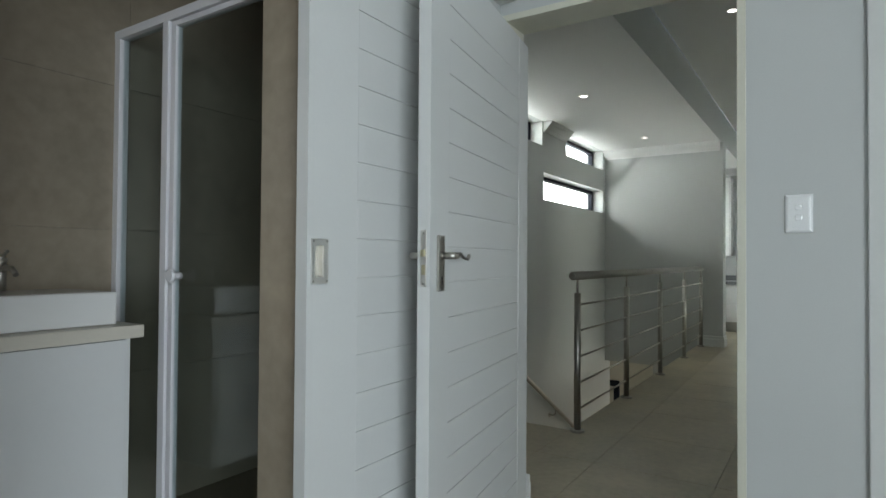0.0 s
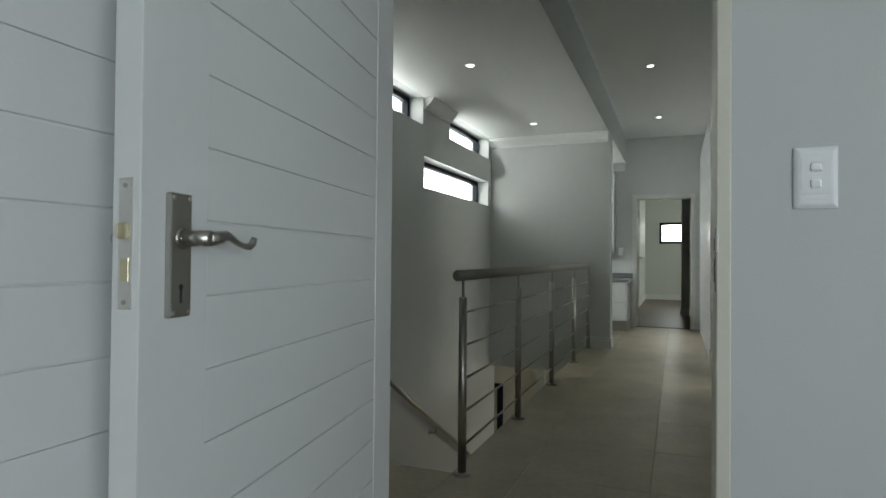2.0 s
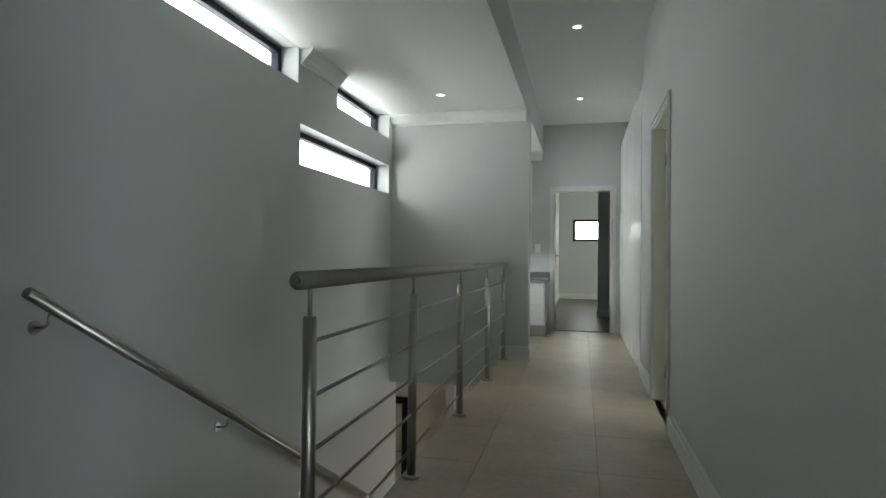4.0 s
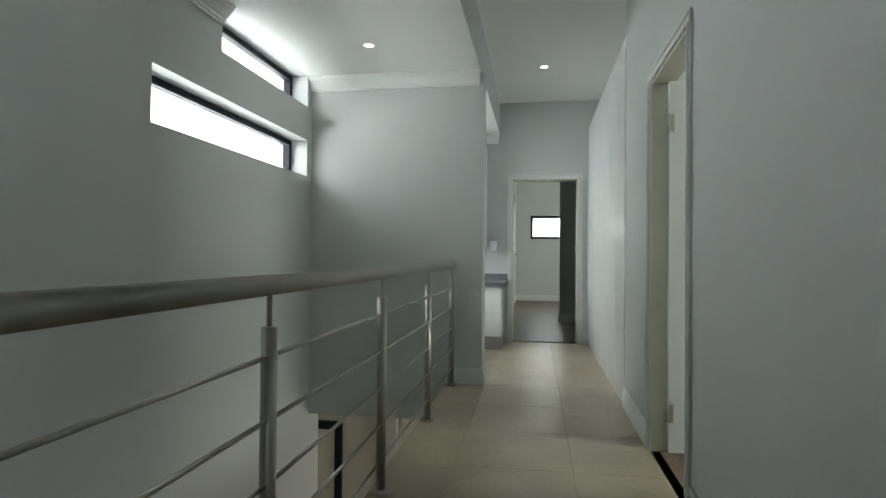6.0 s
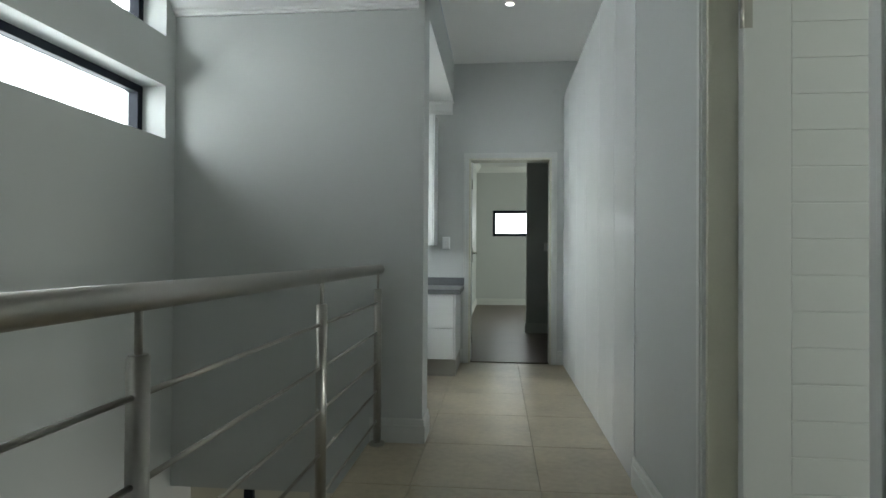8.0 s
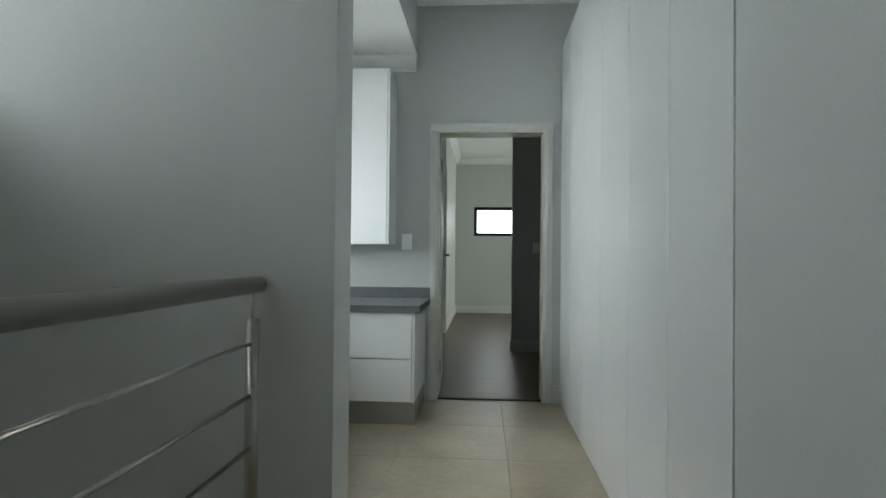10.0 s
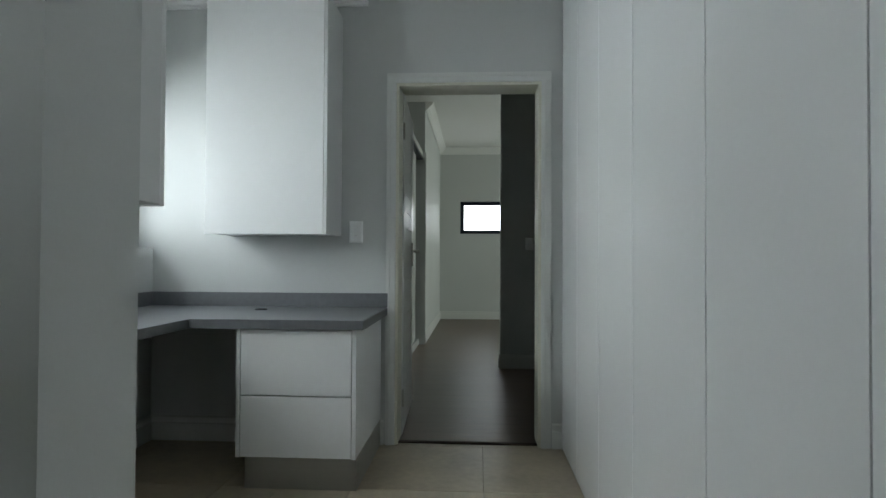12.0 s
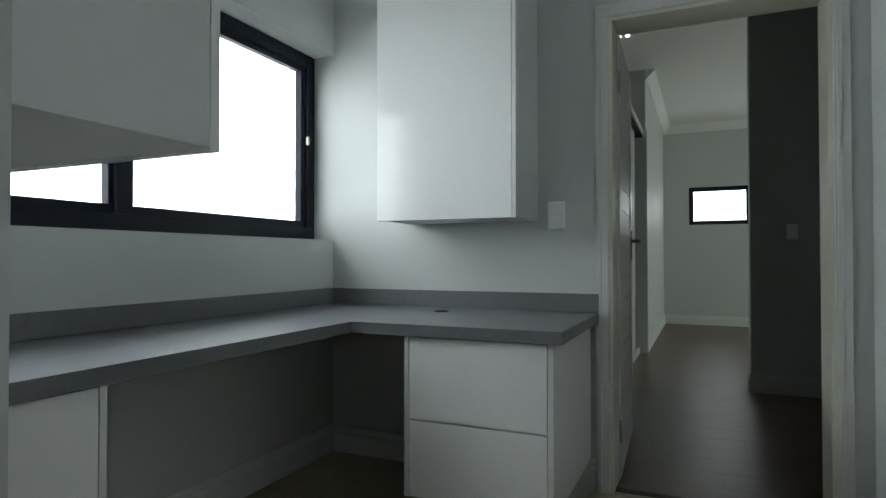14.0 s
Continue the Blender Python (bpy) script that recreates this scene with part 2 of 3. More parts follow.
slab("wall_stair_outer", "x", W_IN - 0.25, W_IN, 2.40, 8.33, -2.95, HIGH, PAINT, "pale grey stairwell wall with three slot windows",
     [(5.95, 8.0, 1.74, 2.045), (6.62, 8.0, 2.335, LOW), (3.98, 5.91, 2.335, LOW)])
slab("wall_stair_end", "y", 8.10, 8.33, W_IN, -1.066, -0.31, LOW - 0.003, PAINT, "pale grey wall that closes the stairwell")
slab("wall_stair_start", "y", 3.40, 3.60, W_IN, -1.432, -2.95, -0.31, CREAM_WALL, "cream wall under the landing")
slab("wall_nook_outer", "x", N_IN - 0.24, N_IN, 8.33, 10.63, -0.31, LOW, PAINT, "pale grey wall with a wide nook window", [(8.40, 10.63, 1.10, 2.08)])
slab("wall_end", "y", 10.63, 10.82, -2.58, 0.75, -0.31, HIGH, PAINT, "pale grey end wall with a doorway", [(-0.945, -0.105, -0.31, 2.055)])
slab("wall_corridor_right", "x", 0.004, 0.12, 2.40, 7.60, -0.31, HIGH, PAINT, "pale grey corridor wall with a doorway", [(5.82, 6.66, 0, 2.06)])
slab("wall_cupboard_niche", "x", 0.66, 0.80, 7.60, 10.63, -0.31, HIGH, PAINT, GREY)
slab("wall_niche_end", "y", 7.48, 7.60, 0.12, 0.80, -0.31, HIGH, PAINT, GREY)
slab("wall_above_cupboards", "x", 0.17, 0.30, 7.60, 10.63, 2.69, HIGH, PAINT, GREY)
slab("wall_ceiling_step", "x", -1.22, -1.09, 2.40, 10.63, LOW + 0.002, HIGH, PAINT, "grey upstand between the two ceilings")
structure("trim_bedroom", block(0.115, 2.214, 0, 0.178, 2.2295, HIGH, 0.004), TRIM, "off-white upright trim board on the bedroom wall", "trim")
# side room
slab("wall_side_room_far", "y", 7.60, 7.80, 0.80, 3.6, 0, HIGH, PAINT, GREY)
slab("wall_side_room_window", "x", 3.6, 3.8, 2.40, 7.8, 0, HIGH, PAINT, "pale grey wall with a window", [(4.2, 5.8, 0.9, 2.1)])
# far bedroom
slab("wall_far_end", "y", 17.6, 17.8, -3.0, 4.2, 0, HIGH, PAINT, "pale grey wall with a small window", [(-0.765, 0.075, 1.495, 2.065)])
slab("wall_far_left", "x", -1.30, -1.12, 14.55, 17.6, 0, HIGH, PAINT, GREY)
slab("wall_far_wardrobe_back", "x", -2.0, -1.84, 10.82, 14.72, 0, HIGH, PAINT, GREY)
slab("wall_far_return", "y", 14.55, 14.72, -1.84, -1.30, 0, HIGH, PAINT, GREY)
slab("wall_far_stub", "y", 13.0, 13.16, -0.245, 2.2, 0, HIGH, PAINT, "pale grey wall stub in the far bedroom")
slab("wall_far_entry_right", "x", 0.75, 0.9, 10.82, 13.0, 0, HIGH, PAINT, GREY)
slab("wall_far_east", "x", 4.0, 4.2, 13.0, 17.6, 0, HIGH, PAINT, "pale grey wall with a glass door opening", [(14.0, 16.6, 0.05, 2.2)])
slab("wall_far_south", "y", 13.0, 13.16, 2.2, 4.0, 0, HIGH, PAINT, GREY)
# hall below
slab("wall_hall_west", "x", -4.4, -4.2, 8.33, 10.45, -2.95, -0.31, CREAM_WALL, "cream painted hall wall below the stairs")
slab("wall_hall_near", "y", 8.33, 8.45, -4.2, W_IN - 0.25, -2.95, -0.31, CREAM_WALL, "cream painted hall wall below the stairs")
slab("wall_hall_end", "y", 10.45, 10.62, -4.4, 1.0, -2.95, -0.32, CREAM_WALL, "cream painted wall of the hall below")
# The opening is made up, to let the hall's fill lamp in.
slab("wall_hall_east", "x", 0.8, 1.0, 3.4, 10.45, -2.95, -0.32, CREAM_WALL, "cream painted wall of the hall below", [(8.5, 10.1, -2.4, -0.6)])
structure("ceiling_hall", block(-4.4, 8.33, -0.319, N_IN, 10.62, -0.25), CEIL, "white ceiling of the hall below", "ceiling")
slab("wall_stair_spine", "x", -1.43, -1.33, 3.60, 6.2, -2.95, -0.31, CREAM_WALL, "cream wall beside the lower flight")

# ---- ceilings ----
structure("ceiling_stair", block(W_IN - 0.25, 2.40, LOW, -1.22, 8.10, LOW + 0.1), CEIL, "low white stairwell ceiling", "ceiling")
structure("ceiling_nook", block(-2.59, 8.33, LOW, -1.22, 10.63, LOW + 0.1), CEIL, "low white nook ceiling", "ceiling")
structure("ceiling_soffit", block(-1.22, 2.40, LOW - 0.002, -1.088, 10.63, LOW + 0.001), CEIL, "white soffit strip of the ceiling step", "ceiling")
structure("ceiling_corridor", block(-1.088, 2.40, HIGH, 0.7, 10.63, HIGH + 0.1), CEIL, "high white corridor ceiling", "ceiling")
structure("ceiling_bedroom", block(-4.2, -4.8, HIGH, 3.8, 2.40, HIGH + 0.1), CEIL, "white bedroom ceiling", "ceiling")
structure("ceiling_side_room", block(0.701, 2.40, HIGH + 0.001, 3.8, 7.95, HIGH + 0.1), CEIL, "white side room ceiling", "ceiling")
structure("ceiling_far_room", block(-3.0, 10.63, HIGH, 4.2, 17.8, HIGH + 0.1), CEIL, "white far bedroom ceiling", "ceiling")

# ---- floors under the finish ----
structure("floor", block(-1.37, 2.23, -0.31, 3.8, 10.70, -0.010), GROUT, "concrete slab and grout under the corridor tiles", "floor")
structure("floor_landing", block(W_IN, 2.40, -0.31, -1.37, 3.60, -0.010), GROUT, "slab and grout of the stair landing", "floor")
structure("floor_nook", block(N_IN, 8.12, -0.305, -1.37, 10.63, -0.010), GROUT, "slab and grout of the desk nook", "floor")
structure("floor_bedroom", block(-4.2, -4.8, -0.31, 3.8, 2.23, -0.004), WOOD, "dark timber bedroom floor", "floor")
structure("floor_far_room", block(-3.0, 10.70, -0.31, 4.2, 17.8, -0.008), WOOD_GAP, "dark joints under the far bedroom planks", "floor")
structure("floor_side_room", block(0.062, 2.41, -0.0095, 3.6, 7.6, -0.001), WOOD, "dark timber side room floor", "floor")
structure("floor_hall", block(-4.4, 3.4, -3.1, 1.0, 10.62, -2.95), TILE, "beige tiled hall floor below", "floor")
structure("ground", block(-400, -400, -3.4, 400, 400, -3.11), EARTH, "dry earth around the house", "ground")

# ---- cornices and skirtings ----
COVE = [(0, 0), (0.100, 0), (0.100, -0.014), (0.090, -0.018), (0.086, -0.030), (0.070, -0.044), (0.056, -0.062), (0.046, -0.074), (0.034, -0.082), (0.030, -0.094), (0.018, -0.098), (0.018, -0.112), (0, -0.112)]
SKIRT = [(0, 0), (0.017, 0), (0.017, 0.095), (0.011, 0.101), (0.011, 0.128), (0.006, 0.136), (0, 0.136)]


def backdrop(x0, y0, z0, x1, y1, z1, mat):
    structure("backdrop", block(x0, y0, z0, x1, y1, z1), mat, "plain bright overcast sky outside the window", "sky")


backdrop(-4.22, 1.0, 0.6, -4.20, 17.0, 4.6, SKY_WHITE)
backdrop(-1.0, 18.0, 1.3, 0.3, 18.02, 2.3, SKY_SOFT)


def cornice(a, b, out):
    structure("cornice", sweep(COVE, a, b, out), CEIL, "white moulded plaster cornice", "cornice")


def skirting(a, b, out):
    structure("baseboard", sweep(SKIRT, a, b, out), TRIM, "off-white stepped skirting board", "baseboard")


cornice((W_IN, 8.10, LOW), (-1.10, 8.10, LOW), (0, -1, 0))
cornice((W_IN, 5.94, LOW), (W_IN, 6.60, LOW), (1, 0, 0))
cornice((W_IN, 2.40, LOW), (W_IN, 3.95, LOW), (1, 0, 0))
cornice((W_IN, 2.40, LOW), (-1.10, 2.40, LOW), (0, 1, 0))
cornice((N_IN, 10.63, LOW), (-1.10, 10.63, LOW), (0, -1, 0))
cornice((N_IN, 8.33, LOW), (-1.10, 8.33, LOW), (0, 1, 0))
cornice((N_IN, 8.33, LOW), (N_IN, 10.63, LOW), (1, 0, 0))
cornice((-1.12, 17.6, HIGH), (4.0, 17.6, HIGH), (0, -1, 0))
cornice((-1.12, 14.55, HIGH), (-1.12, 17.6, HIGH), (1, 0, 0))
for a, b, out in (((0.004, 2.40, 0), (0.004, 5.776, 0), (-1, 0, 0)), ((0.004, 6.71, 0), (0.004, 7.60, 0), (-1, 0, 0)),
                  ((-1.37, 8.10, 0), (-1.066, 8.10, 0), (0, -1, 0)), ((-1.066, 8.083, 0), (-1.066, 8.33, 0), (1, 0, 0)),
                  ((-0.995, 10.63, 0), (-1.04, 10.63, 0), (0, -1, 0)), ((-0.055, 10.63, 0), (0.0, 10.63, 0), (0, -1, 0)),
                  ((-0.245, 13.0, 0), (2.2, 13.0, 0), (0, -1, 0)), ((-0.245, 12.983, 0), (-0.245, 13.16, 0), (-1, 0, 0)),
                  ((-1.12, 17.6, 0), (4.0, 17.6, 0), (0, -1, 0)), ((-1.12, 14.6, 0), (-1.12, 17.6, 0), (1, 0, 0)),
                  ((N_IN, 8.95, 0), (N_IN, 10.63, 0), (1, 0, 0)), ((N_IN, 10.63, 0), (-1.56, 10.63, 0), (0, -1, 0)),
                  ((-0.215, 2.23, 0), (0.113, 2.23, 0), (0, -1, 0)), ((-1.10, 2.40, 0), (W_IN, 2.40, 0), (0, 1, 0))):
    skirting(a, b, out)


# ---- windows ----
def window(name, axis, at, u0, u1, z0, z1, label, bar=0.045, mullions=(), depth=0.06, sill=False):
    """A black aluminium window across axis; at: the outer side of the frame."""
    ob = thing(name, (0, 0, 0), label, "window", kind="structure")

    def bx(p0, p1, q0, q1, d0=0.0, d1=depth, bev=0.004):
        return block(at + d0, p0, q0, at + d1, p1, q1, bev) if axis == "x" else block(p0, at + d0, q0, p1, at + d1, q1, bev)

    part("frame_rail", bx(u0, u1, z0, z0 + bar), BLACK, ob)
    part("frame_rail", bx(u0, u1, z1 - bar, z1), BLACK, ob)
    part("frame_stile", bx(u0, u0 + bar, z0 + bar, z1 - bar), BLACK, ob)
    part("frame_stile", bx(u1 - bar, u1, z0 + bar, z1 - bar), BLACK, ob)
    edges = [u0 + bar, *mullions, u1 - bar]
    for m in mullions:
        part("mullion", bx(m - bar / 2, m + bar / 2, z0 + bar, z1 - bar), BLACK, ob)
    for p, q in zip(edges, edges[1:]):
        pane = part("pane", bx(p, q, z0 + bar, z1 - bar, depth * 0.4, depth * 0.5, 0), GLASS, ob)
        pane.visible_shadow = False
    return ob


window("window_1", "x", W_IN - 0.20, 5.95, 8.0, 1.74, 2.045, "black framed slot window lit white in the stairwell")
window("window_2", "x", W_IN - 0.20, 6.62, 8.0, 2.335, LOW, "black framed slot window under the stairwell ceiling")
window("window_3", "x", W_IN - 0.20, 3.98, 5.91, 2.335, LOW, "long black framed slot window under the stairwell ceiling")
nook_window = window("window_4", "x", N_IN - 0.20, 8.40, 10.628, 1.10, 2.08, "black sliding aluminium window above the desk", 0.065, (9.5,), 0.08)
window("window_5", "y", 17.68, -0.765, 0.075, 1.495, 2.065, "small black framed window in the far bedroom", 0.065)
window("window_6", "x", 3.64, -3.9, -0.9, 0.1, 2.4, "wide black framed bedroom window", 0.06, (-2.4,))
window("window_7", "x", 4.08, 14.0, 16.6, 0.05, 2.2, "black framed glass door of the far bedroom", 0.06, (15.3,))
window("window_8", "x", 3.68, 4.2, 5.8, 0.9, 2.1, "black framed side room window", 0.05, (5.0,))
for a, b in ((8.465, 9.4775), (9.5225, 10.560)):
    part("sash_rail", block(N_IN - 0.17, a, 1.165, N_IN - 0.135, b, 1.20, 0.003), BLACK, nook_window)
    part("sash_rail", block(N_IN - 0.17, a, 1.985, N_IN - 0.135, b, 2.015, 0.003), BLACK, nook_window)
    for c in (a, b - 0.028):
        part("sash_stile", block(N_IN - 0.17, c, 1.20, N_IN - 0.135, c + 0.028, 1.985, 0.003), BLACK, nook_window)
part("seal_strip", block(N_IN - 0.134, 10.5635, 1.22, N_IN - 0.126, 10.572, 1.97, 0.002), PALE_NICKEL, nook_window, "pale metal edge of the sliding sash")
part("latch", block(N_IN - 0.12, 10.555, 1.60, N_IN - 0.105, 10.568, 1.645, 0.003), NICKEL, nook_window, "small metal window latch")


# ---- doors ----
def plank_leaf(parent, w, h, t, stile=0.135, rail=0.16, pitch=0.107, hole=None):
    """A leaf along +x from its hinge, y from 0 to t: stiles, rails and grooved boards between them."""
    if hole:
        x0, x1, z0, z1 = hole
        bm = block(0, 0, 0.006, stile, t, z0)
        add_box(bm, 0, 0, z1, stile, t, h)
        add_box(bm, 0, 0, z0, x0, t, z1)
        add_box(bm, x1, 0, z0, stile, t, z1)
        part("stile", bm, DOOR, parent)
    else:
        part("stile", block(0, 0, 0.006, stile, t, h, 0.002), DOOR, parent)
    part("stile", block(w - stile, 0, 0.006, w, t, h, 0.002), DOOR, parent)
    part("rail", block(stile, 0.001, 0.006, w - stile, t - 0.001, rail, 0.002), DOOR, parent)
    part("rail", block(stile, 0.001, h - rail, w - stile, t - 0.001, h, 0.002), DOOR, parent)
    part("core", block(stile, 0.0055, rail, w - stile, t - 0.0055, h - rail), DOOR, parent)
    n = round((h - 2 * rail) / pitch)
    step = (h - 2 * rail) / n
    for k in range(n):
        part("board", block(stile + 0.0012, 0.0015, rail + k * step + 0.0012, w - stile - 0.0012, t - 0.0015, rail + (k + 1) * step - 0.0012, 0.0022), DOOR, parent)


def lever_set(parent, x, z, face, side, to):
    """A lever on a long back plate; face: the leaf's face in y, side: which way is out, to: which way the lever points."""
    plate = part("back_plate", block(x - 0.022, face, z - 0.105, x + 0.022, face + side * 0.009, z + 0.060, 0.0035), NICKEL, parent, "satin nickel back plate")
    y = face + side * 0.048
    bm = rod((x, face + side * 0.008, z), (x, face + side * 0.014, z), 0.0145, 20, bevel=0.002)
    add_rod(bm, (x, face + side * 0.014, z), (x, y + side * 0.008, z), 0.0105, 18, bevel=0.003)
    pts = [(x, y, z), (x + to * 0.016, y, z), (x + to * 0.030, y, z + 0.002), (x + to * 0.042, y, z + 0.0045), (x + to * 0.056, y, z + 0.001), (x + to * 0.070, y, z - 0.005),
           (x + to * 0.084, y + side * 0.002, z - 0.009), (x + to * 0.096, y + side * 0.004, z - 0.009), (x + to * 0.104, y + side * 0.004, z - 0.004), (x + to * 0.108, y + side * 0.004, z + 0.003)]
    add_tube(bm, pts, [0.0095, 0.0095, 0.0088, 0.0075, 0.0056, 0.0046, 0.0044, 0.0052, 0.0056, 0.0048], 16)
    part("lever", bm, NICKEL, plate, "curved lever handle")
    # No hole is cut: a dark inlay stands in for its shade.
    hole = block(x - 0.0022, face + side * 0.0085, z - 0.086, x + 0.0022, face + side * 0.0094, z - 0.066)
    add_rod(hole, (x, face + side * 0.0085, z - 0.065), (x, face + side * 0.0094, z - 0.065), 0.0042, 16)
    part("keyhole_shade", hole, DARK, plate)
    for dx in (-0.0155, 0.0155):
        for dz in (0.0535, -0.0985):
            part("screw", rod((x + dx, face + side * 0.0085, z + dz), (x + dx, face + side * 0.0104, z + dz), 0.0032, 10, bevel=0.0008), PALE_NICKEL, plate)


def hinge(parent, x, y, z):
    h = part("hinge", rod((x, y, z - 0.05), (x, y, z + 0.05), 0.006, 12), NICKEL, parent, "steel butt hinge")
    part("hinge_plate", block(x, y - 0.001, z - 0.05, x + 0.03, y + 0.0015, z + 0.05), NICKEL, h)


def door(name, at, turn, label, w=0.805, h=2.03, handles=((0.0, -1), (0.04, 1))):
    ob = thing(name, at, label, "door", kind="structure", turn=turn)
    plank_leaf(ob, w, h, 0.04)
    for face, side in handles:
        lever_set(ob, w - 0.066, 1.095, face, side, -1)
    lock = part("lock_plate", block(w - 0.0005, 0.0105, 1.005, w + 0.002, 0.0295, 1.168, 0.001), PALE_NICKEL, ob, "steel lock face plate")
    part("latch_bolt", block(w + 0.002, 0.0135, 1.092, w + 0.010, 0.0265, 1.112, 0.003), BRASS, lock, "brass latch bolt")
    part("dead_bolt", block(w + 0.0018, 0.0145, 1.040, w + 0.003, 0.0255, 1.068), BRASS, lock)
    for z in (1.014, 1.158):
        part("screw", rod((w + 0.0018, 0.02, z), (w + 0.0032, 0.02, z), 0.0032, 10), NICKEL, lock)
    for z in (0.22, 1.80):
        hinge(ob, -0.004, 0.0, z)
    return ob


def door_frame(name, axis, a, b, u0, u1, top, label, sides=()):
    """Jambs and head in an opening, with an architrave on both sides. a..b: the wall's two faces."""
    ob = thing(name, (0, 0, 0), label, "door frame", kind="structure")

    def bx(w0, w1, p0, p1, q0, q1, bev=0.003):
        return block(w0, p0, q0, w1, p1, q1, bev) if axis == "x" else block(p0, w0, q0, p1, w1, q1, bev)

    part("jamb", bx(a - 0.004, b + 0.004, u0, u0 + 0.028, 0, top), FRAME_PAINT, ob)
    part("jamb", bx(a - 0.004, b + 0.004, u1 - 0.028, u1, 0, top), FRAME_PAINT, ob)
    part("head", bx(a - 0.004, b + 0.004, u0 + 0.028, u1 - 0.028, top - 0.028, top), FRAME_PAINT, ob)
    for w0, w1, d in sides or ((a - 0.016, a - 0.0005, -1), (b + 0.0005, b + 0.016, 1)):
        for p0, p1 in ((u0 - 0.042, u0 + 0.012), (u1 - 0.012, u1 + 0.042)):
            part("architrave", bx(w0, w1, p0, p1, 0, top - 0.012), TRIM, ob)
            part("bead", bx(w0 - 0.006 if d < 0 else w1, w0 if d < 0 else w1 + 0.006, p0 + 0.010, p0 + 0.024, 0, top - 0.012, 0.002), TRIM, ob)
        part("architrave", bx(w0, w1, u0 - 0.042, u1 + 0.042, top - 0.012, top + 0.042), TRIM, ob)
        part("bead", bx(w0 - 0.006 if d < 0 else w1, w0 if d < 0 else w1 + 0.006, u0 - 0.034, u1 + 0.034, top + 0.018, top + 0.032, 0.002), TRIM, ob)
    return ob


bed_frame = door_frame("door_frame_bedroom", "y", 2.23, 2.40, -1.165, -0.222, 2.135, "cream enamelled frame of the bedroom doorway", ((2.4005, 2.416, 1),))
strike = part("strike_plate", block(-0.2525, 2.234, 1.008, -0.249, 2.262, 1.145, 0.001), NICKEL, bed_frame, "steel strike plate")
# The plate is uncut; dark blocks give the shade of its two holes.
part("strike_hole_shade", block(-0.2535, 2.241, 1.098, -0.2524, 2.255, 1.124), DARK, strike)
part("strike_hole_shade", block(-0.2535, 2.241, 1.028, -0.2524, 2.255, 1.078), DARK, strike)
part("strike_lip", block(-0.2528, 2.224, 1.092, -0.247, 2.2345, 1.130, 0.001), NICKEL, strike)
door_frame("door_frame_end", "y", 10.63, 10.82, -0.945, -0.105, 2.055, "off-white frame of the end doorway")
door_frame("door_frame_side", "x", 0.004, 0.12, 5.82, 6.66, 2.06, "cream enamelled frame of the side doorway")

door("door_1", (-1.141, 2.368, 0.004), -80.8, "white boarded bedroom door standing open", 1.014)
door("door_2", (-0.908, 10.79, 0.004), 92.5, "white boarded door open into the far bedroom", 0.78)
door("door_3", (0.086, 6.588, 0.004), -1, "white boarded door open into the side room", 0.78)

# sliding bathroom door
slide = thing("door_4", (-1.10, 1.055, 0.01), "white boarded sliding bathroom door with flush pull", "door", kind="structure", turn=90)
plank_leaf(slide, 0.86, 2.16, 0.04, stile=0.19, hole=(0.025, 0.057, 1.030, 1.114))
bm = block(0.013, -0.004, 1.013, 0.073, 0.0, 1.031)
add_box(bm, 0.013, -0.004, 1.113, 0.073, 0.0, 1.130)
add_box(bm, 0.013, -0.004, 1.031, 0.026, 0.0, 1.113)
add_box(bm, 0.056, -0.004, 1.031, 0.073, 0.0, 1.113)
pull = part("flush_pull", bm, PALE_NICKEL, slide, "satin nickel flush pull")
bm = block(0.0255, 0.015, 1.0305, 0.0565, 0.017, 1.1135)
add_box(bm, 0.0255, 0.0, 1.0305, 0.027, 0.015, 1.1135)
add_box(bm, 0.055, 0.0, 1.0305, 0.0565, 0.015, 1.1135)
add_box(bm, 0.027, 0.0, 1.0305, 0.055, 0.015, 1.032)
add_box(bm, 0.027, 0.0, 1.112, 0.055, 0.015, 1.1135)
part("pull_cup", bm, NICKEL, pull)
for dx, dz in ((0.0185, 1.019), (0.0675, 1.019), (0.0185, 1.124), (0.0675, 1.124)):
    part("screw", rod((dx, -0.003, dz), (dx, -0.0055, dz), 0.0036, 10), NICKEL, pull)
track = thing("sliding_door_track", (0, 0, 0), "white boxed track above the sliding door", "door track", kind="structure")
part("cover", block(-1.164, -0.2, 2.18, -1.085, 2.22, 2.26, 0.004), TRIM, track)


